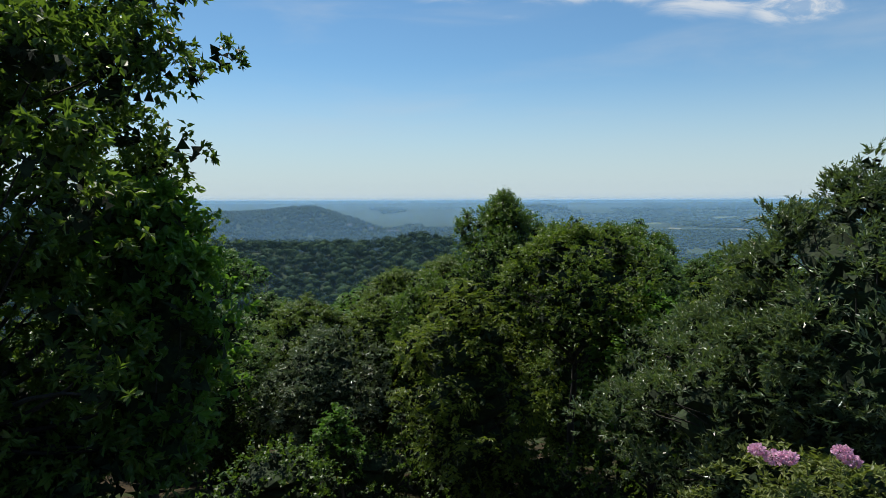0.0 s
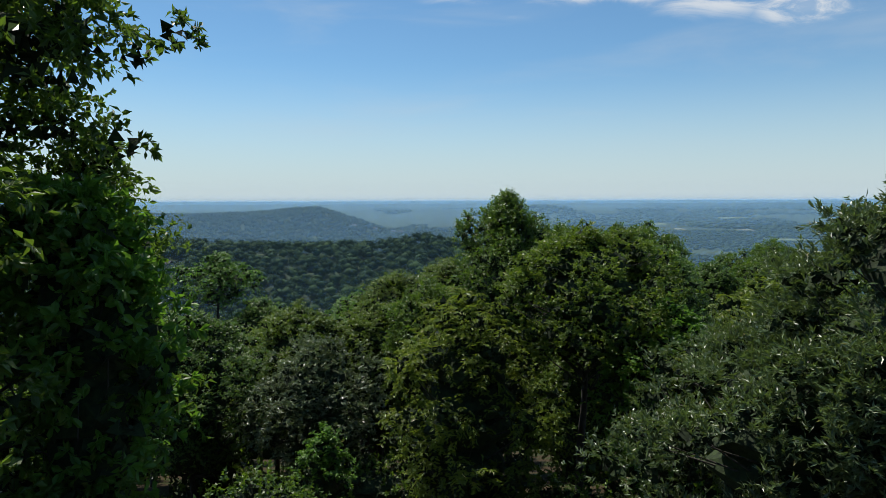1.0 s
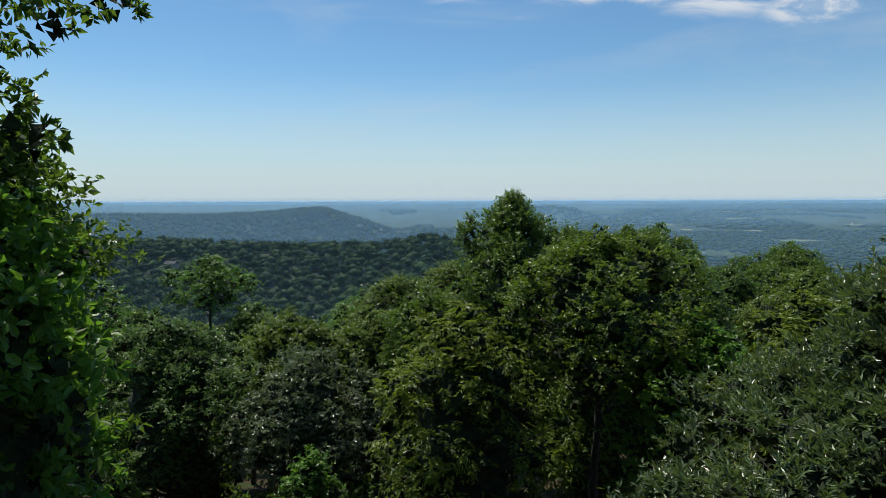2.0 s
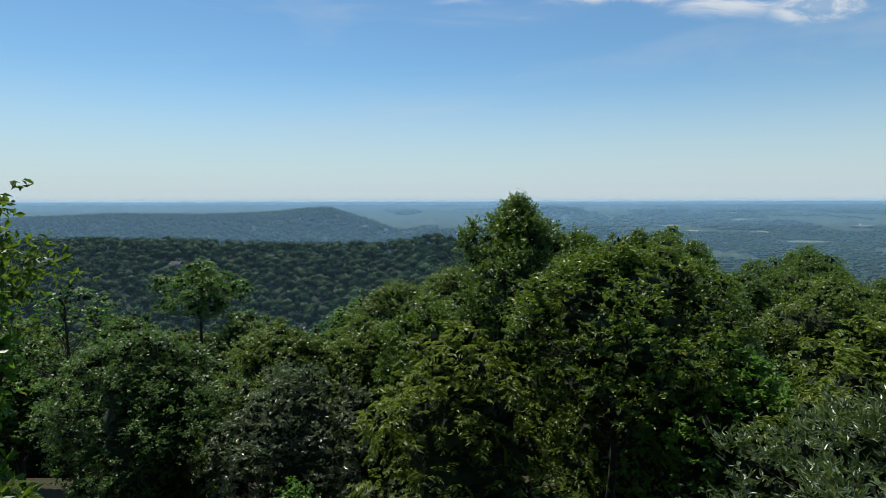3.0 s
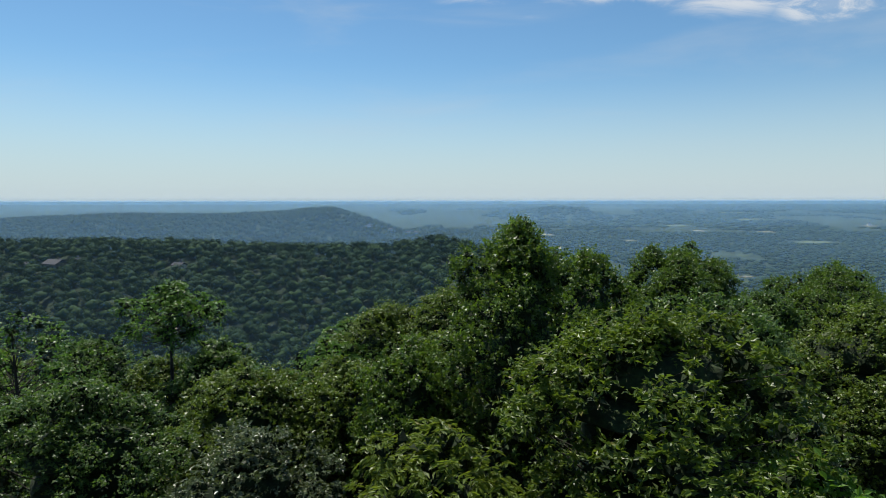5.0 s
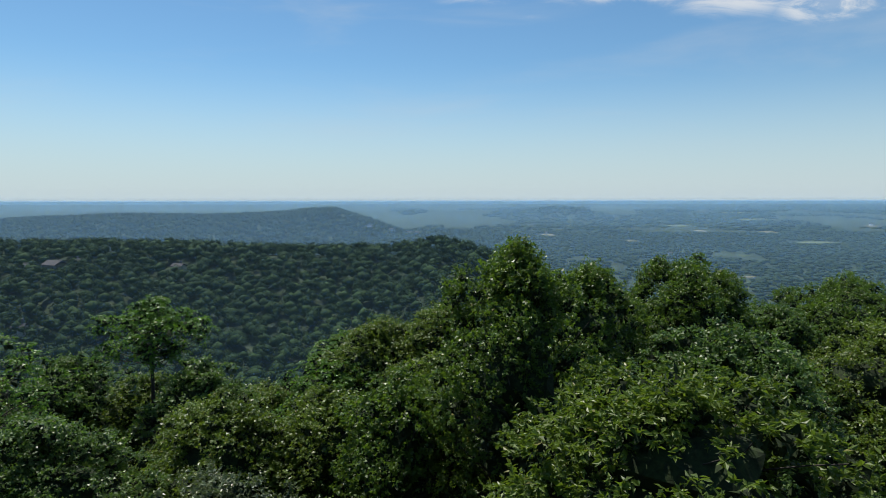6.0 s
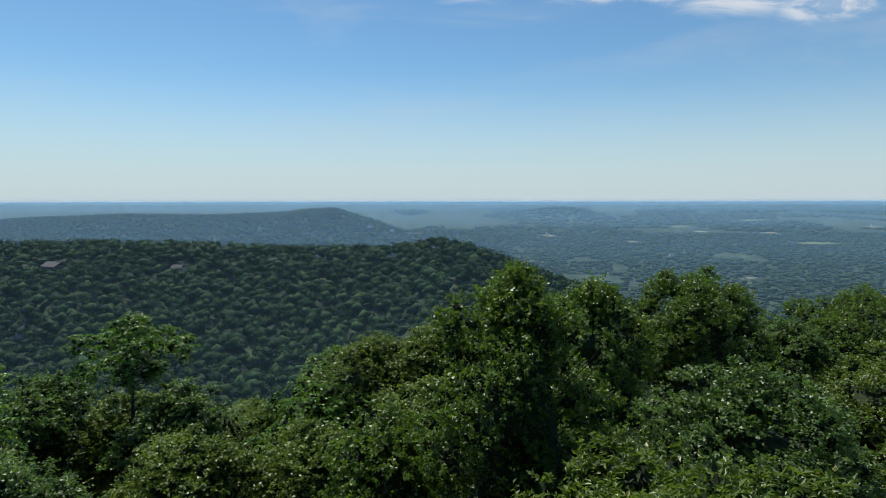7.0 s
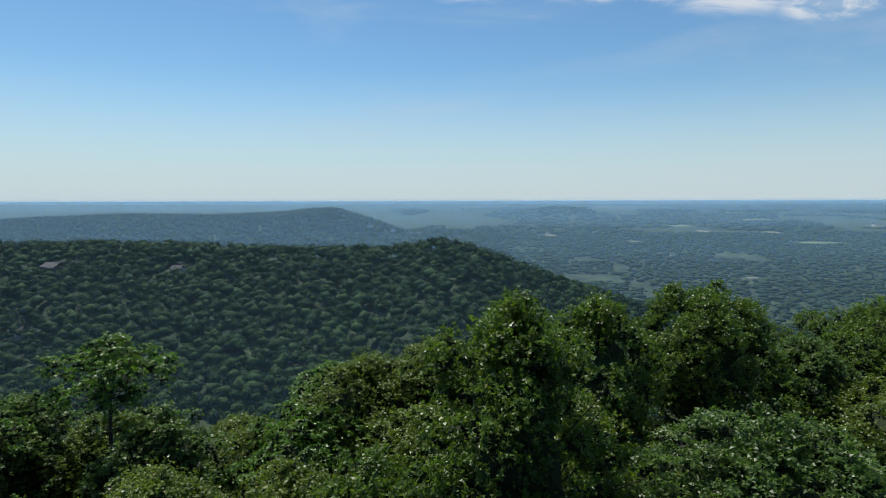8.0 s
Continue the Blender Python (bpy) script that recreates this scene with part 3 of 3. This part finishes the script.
# the trees ahead, nearest first
AHEAD = (
    ("hickory", "pinnate", 0.7, 17.3, -2.2, 2.3, 6.0, "light green tree with drooping pinnate leaves", 21, {}),
    ("maple", "near_broad", 4.0, 18.2, -0.55, 2.4, 3.8, "sunlit tree with a dark hollow in its crown", 22, {}),
    ("sapling", "fresh", 5.6, 16.3, -2.35, 1.7, 4.6, "bright green sapling among darker trees", 23, {}),
    ("sumac", "pinnate", 7.3, 14.8, -1.6, 1.9, 4.6, "sumac with feathery arching leaves", 24, {}),
    ("sapling", "fresh", -3.6, 19.8, -6.9, 0.95, 2.4, "low bright green sapling in deep shade", 25, {"point": 1.3, "widest": 0.25}),
    ("dogwood", "silver", -4.8, 24.3, -5.1, 2.4, 5.2, "tree with silvery glinting leaves", 26, {}),
    ("broadleaf_tree", "cool", -10.4, 26.0, -4.3, 3.1, 6.5, "dense green broadleaf tree", 27, {}),
    ("broadleaf_tree", "broad", -6.5, 29.0, -4.5, 2.4, 6.5, "rounded green broadleaf tree", 28, {}),
    ("broadleaf_tree", "broad", -3.2, 29.8, -4.6, 2.4, 6.5, "yellowish green broadleaf tree", 29, {}),
    ("broadleaf_tree", "mid_oak", -0.7, 27.6, -3.3, 1.9, 6.5, "green broadleaf tree leaning on a taller oak", 30, {}),
    ("maple", "cool", 7.8, 25.8, -1.4, 3.0, 8.0, "full green tree with a rounded crown", 31, {}),
    ("oak_tree", "mid_oak", 2.8, 28.2, 0.35, 2.7, 8.6, "tall dark oak standing above its neighbours", 32, {"rough": 0.38, "gaps": 1.1, "widest": 0.28, "point": 1.5}),
    ("broadleaf_tree", "silver", 11.2, 29.6, -4.9, 2.0, 5.5, "small glossy tree in a gap", 33, {}),
    ("locust_tree", "far_fresh", -18.6, 34.0, -3.9, 2.8, 5.6, "airy thin-leaved tree with bare stems", 34, {"dense": 0.6, "gaps": 2.2, "solid": False, "fill": 1.0}),
    ("broadleaf_tree", "far_cool", -14.6, 31.0, -6.2, 2.6, 5.5, "rounded green broadleaf tree", 35, {}),
    ("locust_tree", "far_fresh", -13.9, 39.2, -3.1, 2.3, 3.0, "lone flat-topped locust tree with layered foliage", 36, {"widest": 0.35, "solid": False, "gaps": 1.1, "rough": 0.35, "fill": 2.6, "dense": 1.6}),
    ("broadleaf_tree", "far_cool", -11.0, 37.5, -5.7, 2.3, 6.0, "dark green broadleaf tree", 37, {}),
    ("broadleaf_tree", "far_cool", -20.2, 42.0, -6.8, 3.0, 6.5, "rounded green broadleaf tree", 38, {}),
    ("broadleaf_tree", "far_broad", -16.6, 43.5, -8.2, 2.9, 6.0, "rounded green broadleaf tree", 39, {}),
    ("broadleaf_tree", "far_broad", -27.0, 42.0, -7.4, 3.2, 6.5, "rounded green broadleaf tree", 40, {}),
    ("locust_tree", "far_fresh", -5.2, 39.0, -6.1, 3.0, 6.5, "soft green tree with fine leaves", 41, {}),
    ("broadleaf_tree", "far_broad", -3.2, 42.5, -4.8, 3.0, 7.0, "yellowish green broadleaf tree", 42, {}),
    ("broadleaf_tree", "far_broad", 0.3, 42.8, -3.8, 2.9, 7.5, "yellowish green broadleaf tree", 43, {}),
    ("locust_tree", "far_fresh", -6.6, 49.0, -6.9, 3.0, 7.0, "soft green tree with fine leaves", 44, {}),
    ("broadleaf_tree", "far_broad", -13.6, 53.0, -11.8, 3.4, 6.5, "rounded green broadleaf tree", 45, {}),
    ("broadleaf_tree", "far_broad", -9.9, 46.0, -9.6, 2.9, 6.0, "rounded green broadleaf tree", 46, {}),
    ("oak_tree", "far_oak", 7.3, 40.0, -1.7, 2.5, 8.5, "upright oak with a rounded top", 47, {}),
    ("oak_tree", "far_oak", 13.8, 45.0, -1.6, 4.0, 10.0, "broad dark oak with a domed crown", 48, {}),
    ("oak_tree", "far_oak", 25.4, 50.0, -3.3, 5.0, 9.5, "wide grey-green oak with a domed crown", 49, {}),
    ("maple", "far_broad", 20.6, 38.5, -3.9, 4.4, 8.5, "wide light green tree with a domed crown", 50, {}),
    ("broadleaf_tree", "far_cool", 10.4, 34.5, -4.6, 2.9, 8.0, "rounded green broadleaf tree", 52, {}),
    ("broadleaf_tree", "far_broad", 4.6, 35.0, -3.9, 2.8, 8.0, "yellowish green broadleaf tree", 53, {}),
    ("broadleaf_tree", "far_broad", 0.2, 35.5, -4.8, 2.6, 7.0, "rounded green broadleaf tree", 54, {}),
    ("broadleaf_tree", "far_broad", 18.6, 34.6, -6.6, 2.2, 6.0, "dark green broadleaf tree", 55, {}),
    ("broadleaf_tree", "broad", 5.2, 23.6, -3.9, 2.0, 6.5, "dark green broadleaf tree", 56, {}),
    ("broadleaf_tree", "far_broad", -9.2, 33.5, -6.6, 2.6, 6.0, "rounded green broadleaf tree", 57, {}),
    ("broadleaf_tree", "far_cool", 19.5, 46.0, -4.6, 3.0, 8.0, "dark green broadleaf tree", 58, {}),
    ("broadleaf_tree", "far_cool", -23.5, 36.5, -7.0, 2.8, 6.0, "rounded green broadleaf tree", 59, {}),
    ("oak_tree", "far_oak", 33.5, 46.0, -3.2, 5.0, 9.5, "wide grey-green oak with a domed crown", 51, {}),
)
for name, kind, x, y, top, r, h, label, seed, more in AHEAD:
    tree(name, kind, x, y, top, r * 1.12, h, label, seed, group=WOODS, **more)


# ---------------------------------------------------------------- underwood
def underwood():
    rng = np.random.default_rng(77)
    spots = scatter(rng, -26, 26, 19.5, 32, 6.2)
    x, y = spots.T
    spots = spots[(np.abs(x) < 0.72 * y + 1) & (rng.uniform(size=len(x)) > np.clip((y - 26) / 40, 0, 0.6))]
    makers = []
    for i, (x, y) in enumerate(spots):
        if i < 3:
            kind = ("mid_oak", "far_oak", "far_broad")[i]
            makers.append(tree("bush", kind, x, y, float(ground(x, y)) + 2.6, 1.8, 2.6, "low leafy bush in the shade of the trees", 90 + i, "bush",
                               group="underwood", dense=0.3))
            continue
        size = rng.uniform(0.8, 1.35)
        m = pose(x, y, float(ground(x, y)) - 0.1, 0, 0, rng.uniform(0, 360)) @ Matrix.Diagonal((size, size, size * rng.uniform(0.9, 1.4), 1))
        copy_thing(makers[rng.integers(0, 3)], m)
    # the shaded hollow below the first trees
    for x, y in ((2.9, 16.2), (-6.6, 9.6)):
        size = rng.uniform(0.75, 1.0)
        copy_thing(makers[0], pose(x, y, float(ground(x, y)) - 0.1, 0, 0, rng.uniform(0, 360)) @ Matrix.Diagonal((size, size, size, 1)))


underwood()


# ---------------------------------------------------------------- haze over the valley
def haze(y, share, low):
    """One thin tinted sheet added across the valley to imitate distance haze, leaning over a little."""
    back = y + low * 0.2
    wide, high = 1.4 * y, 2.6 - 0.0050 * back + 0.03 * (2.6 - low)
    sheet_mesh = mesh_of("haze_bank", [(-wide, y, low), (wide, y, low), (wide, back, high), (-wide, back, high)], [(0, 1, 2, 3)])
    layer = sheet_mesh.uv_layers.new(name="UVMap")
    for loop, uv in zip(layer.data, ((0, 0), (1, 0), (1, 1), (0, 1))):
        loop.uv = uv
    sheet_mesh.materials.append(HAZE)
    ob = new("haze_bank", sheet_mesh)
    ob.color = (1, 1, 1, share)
    tagged(ob, "thin bluish sheet added as haze over the valley", "haze", kind="structure")


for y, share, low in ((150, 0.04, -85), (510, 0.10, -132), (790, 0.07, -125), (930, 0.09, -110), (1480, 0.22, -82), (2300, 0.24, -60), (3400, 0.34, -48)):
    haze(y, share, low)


# ---------------------------------------------------------------- houses, fields
WALL = rough_material("pale_siding", (0.55, 0.54, 0.50), (0.72, 0.70, 0.66), 2.0, 0.8, 0.1)
DARK_WALL = rough_material("weathered_siding", (0.10, 0.10, 0.10), (0.20, 0.19, 0.18), 2.0, 0.8, 0.1)
ROOF = rough_material("grey_shingle", (0.035, 0.035, 0.04), (0.07, 0.07, 0.078), 3.0, 0.9, 0.2)
WINDOW = rough_material("window_glass", (0.02, 0.025, 0.03), (0.04, 0.05, 0.06), 1.0, 0.15, 0.0)
STUBBLE = rough_material("mown_field", (0.14, 0.135, 0.075), (0.21, 0.20, 0.12), 0.08, 0.95, 0.1)
MEADOW = rough_material("meadow", (0.07, 0.10, 0.04), (0.13, 0.16, 0.07), 0.08, 0.95, 0.1)


def box(sx, sy, sz, x=0.0, y=0.0, z=0.0):
    bm = bmesh.new()
    bmesh.ops.create_cube(bm, size=1.0, matrix=Matrix.Translation((x, y, z + sz / 2)) @ Matrix.Diagonal((sx, sy, sz, 1)))
    return bm


def gable(sx, sy, rise, z, over=0.5):
    """A pitched roof with thickness, its ridge along x."""
    bm = bmesh.new()
    a, b = sx / 2 + over, sy / 2 + over
    outline = ((-b, z - 0.15), (0, z + rise), (b, z - 0.15), (b, z - 0.4), (0, z + rise - 0.3), (-b, z - 0.4))
    ends = [[bm.verts.new((x, y, h)) for y, h in outline] for x in (-a, a)]
    for i in range(6):
        bm.faces.new((ends[0][i], ends[0][(i + 1) % 6], ends[1][(i + 1) % 6], ends[1][i]))
    bm.faces.new(ends[0][::-1])
    bm.faces.new(ends[1])
    bmesh.ops.recalc_face_normals(bm, faces=bm.faces)
    return bm


def house(x, y, sx, sy, tall, turn, wall, roof, label, lift=0.0):
    ob = new("house")
    ob.matrix_world = pose(x, y, float(ground(x, y)) + lift - 0.6, 0, 0, turn)
    tagged(ob, label, "house")
    part("wall", box(sx, sy, tall + 0.6), wall, ob)
    part("roof", gable(sx, sy, sy * 0.30, tall + 0.6), roof, ob, "grey shingled gable roof")
    if sx > 5:
        part("chimney", box(1.0, 1.0, 3.0, sx * 0.2, 0.6, tall + 1.2), DARK_WALL, ob)
    for i in range(int(sx // 4)):
        part("window", box(1.4, 0.12, 1.5, -sx / 2 + 2 + i * 4, -sy / 2 - 0.02, tall * 0.45), WINDOW, ob)
    return ob


house(-265, 396, 13, 9, 4.5, -22, DARK_WALL, ROOF, "dark-walled house with a broad grey roof among trees", 0.2)
house(-250, 396, 8, 8, 5.0, 100, DARK_WALL, ROOF, "gabled grey-roofed house close beside a larger one", 0.2)
house(-186, 402, 7, 6, 3.0, -12, WALL, ROOF, "small pale house with a grey roof in the woods", 0.6)
house(-284, 397, 3.5, 3.5, 4.0, 30, WALL, ROOF, "small white outbuilding in the woods", 1.5)
house(-232, 318, 6, 5, 5.0, 10, WALL, ROOF, "small pale house low on the wooded slope", -0.4)
for x, y in ((-150, 1265), (-112, 1262), (-96, 1258), (-190, 1240)):
    house(x, y, 9, 7, 5, 20, WALL, ROOF, "pale house on the flank of the far hill", 4.0)
for x, y in ((172, 1288), (330, 992), (985, 1520)):
    house(x, y, 6, 5, 4, -10, WALL, ROOF, "pale farm building on the plain", 2.5)


def field(x, y, wide, deep, turn, mat, label, seed):
    """An irregular open field that follows the lie of the land."""
    rng = np.random.default_rng(seed)
    rings, spokes = 4, 20
    a = np.arange(spokes) / spokes * math.tau
    edge = 1 + rng.uniform(-0.25, 0.15, spokes)
    verts, faces = [(x, y, float(ground(x, y)) + 1.2)], []
    for k in range(1, rings + 1):
        px = np.cos(a) * edge * wide / 2 * k / rings
        py = np.sin(a) * edge * deep / 2 * k / rings
        c, s = math.cos(turn), math.sin(turn)
        gx, gy = x + px * c - py * s, y + px * s + py * c
        verts += list(zip(gx, gy, ground(gx, gy) + (1.2 if k < rings else -0.6)))
    bm = bmesh.new()
    made = [bm.verts.new(v) for v in verts]
    for j in range(spokes):
        bm.faces.new((made[0], made[1 + j], made[1 + (j + 1) % spokes]))
        for k in range(rings - 1):
            i0, i1 = 1 + k * spokes + j, 1 + k * spokes + (j + 1) % spokes
            bm.faces.new((made[i0], made[i0 + spokes], made[i1 + spokes], made[i1]))
    data = bpy.data.meshes.new("field")
    bm.to_mesh(data)
    bm.free()
    data.materials.append(mat)
    tagged(new("field", data), label, "field", kind="structure")


for i, (x, y, wide, deep, turn, mat) in enumerate(FIELDS):
    field(x, y, wide, deep, turn, STUBBLE if mat else MEADOW, "pale mown field on the wooded plain" if mat else "green meadow on the wooded plain", 200 + i)


# ---------------------------------------------------------------- by the start: flowering bush, bank and lane
def flower_head(parent, at, size, rng):
    """A dense rounded spike of small petals."""
    n = 260
    d = unit(rng.normal(size=(n, 3)))
    spot = np.asarray(at) + d * (size, size * 0.8, size * 0.65) * rng.uniform(0.6, 1.0, (n, 1))
    turn = unit(d + 0.7 * rng.normal(size=(n, 3)))
    flat = unit(np.cross(turn, rng.normal(size=(n, 3))))
    size_each = rng.uniform(0.018, 0.032, n)
    piece("flower_head", *leaves(spot, turn, flat, size_each, size_each * 0.8, False), PETAL, parent, "pink flower cluster")


def flowering_bush():
    rng = np.random.default_rng(8)
    x, y = 3.55, 4.95
    bush = tree("flowering_bush", "fine", x, y, -2.2, 1.35, 1.7, "sunlit bush with pink flower clusters and dry stems", 61, "bush", dense=1.2)
    foot = float(ground(x, y))
    for fx, fy, fz, size in ((2.68, 5.05, -2.16, 0.065), (2.80, 5.0, -2.21, 0.085), (2.91, 4.98, -2.20, 0.075), (3.44, 5.1, -2.20, 0.08), (3.50, 5.05, -2.27, 0.07),
                             (2.45, 4.5, -2.45, 0.08), (1.62, 4.7, -2.62, 0.07), (1.95, 4.6, -2.60, 0.07), (2.2, 4.8, -2.58, 0.06)):
        flower_head(bush, (fx - x, fy - y, fz - foot), size, rng)
    stalks = []
    for _ in range(150):
        a = np.array((rng.uniform(-1.0, 1.0), rng.uniform(-0.7, 0.5), rng.uniform(0.7, 1.2)))
        b = a + (rng.normal(0, 0.12), rng.normal(0, 0.12), rng.uniform(0.15, 0.42))
        stalks.append(tube(np.stack([a, (a + b) / 2 + rng.normal(0, 0.02, 3), b]), (0.005, 0.004, 0.002), 3))
    tagged(piece("dry_stalk", *join(stalks), DRY, bush), "thin dry stalks", kind="stuff")


def weed(x, y, tall, seed):
    """A lone weed: a bent stem with a spray of leaves."""
    rng = np.random.default_rng(seed)
    foot = float(ground(x, y))
    ob = new("weed")
    ob.location = (x, y, foot)
    tagged(ob, "tall leafy weed on a bent stem", "weed", group="weeds")
    s = np.linspace(0, 1, 8)[:, None]
    line = np.hstack([0.25 * s ** 2, 0.05 * np.sin(s * 4), tall * s - 0.1])
    piece("stem", *tube(line, np.linspace(0.014, 0.004, 8), 5), DRY, ob, smooth=True)
    n = 70
    at = line[rng.integers(4, 8, n)] + rng.normal(0, 0.05, (n, 3))
    lead = unit(rng.normal(size=(n, 3)) + (0, 0, 0.2))
    size = rng.uniform(0.06, 0.11, n)
    tagged(piece("leaf_spray", *leaves(at, lead, unit(rng.normal(size=(n, 3)) + (0, 0, 1.2)), size, size * 0.5, True), PINNATE, ob), kind="stuff")


flowering_bush()
weed(1.22, 4.9, 1.75, 3)
weed(0.92, 4.6, 1.55, 4)


def bank_and_lane():
    """A strip of worn asphalt with a bank of bare soil along it, seen through the gap under the oaks."""
    for name, wide, off, lift, mat, label in (("lane", 1.6, 0.55, 0.10, ASPHALT, "strip of worn grey asphalt under the trees"), ("soil_bank", 0.9, -0.65, 0.28, SOIL, "bare brown soil bank beside the lane")):
        s = np.linspace(-1, 1, 24)
        cx, cy = -4.6 + 2.2 * s, 9.2 + 1.1 * s
        nx, ny = -0.447, 0.894
        rows = []
        for q in np.linspace(-0.5, 0.5, 6):
            px, py = cx + nx * (off + q * wide), cy + ny * (off + q * wide)
            hump = lift * (1 - (2 * q) ** 4) - (0.15 if abs(q) > 0.45 else 0)
            rows.append(np.stack([px, py, ground(px, py) + hump + 0.03 * bumps(px, py, 0.3, 12)], -1))
        grid = np.stack(rows).reshape(-1, 3)
        i = (np.arange(5)[:, None] * 24 + np.arange(23)[None]).ravel()
        tagged(piece(name, grid, np.stack([i, i + 1, i + 25, i + 24], -1), mat, smooth=True), label, name.replace("_", " "), kind="structure")


bank_and_lane()


house(15.4, 36.5, 2.6, 2.2, 5.0, 35, DARK_WALL, ROOF, "dark cabin with a grey roof hidden between trees")
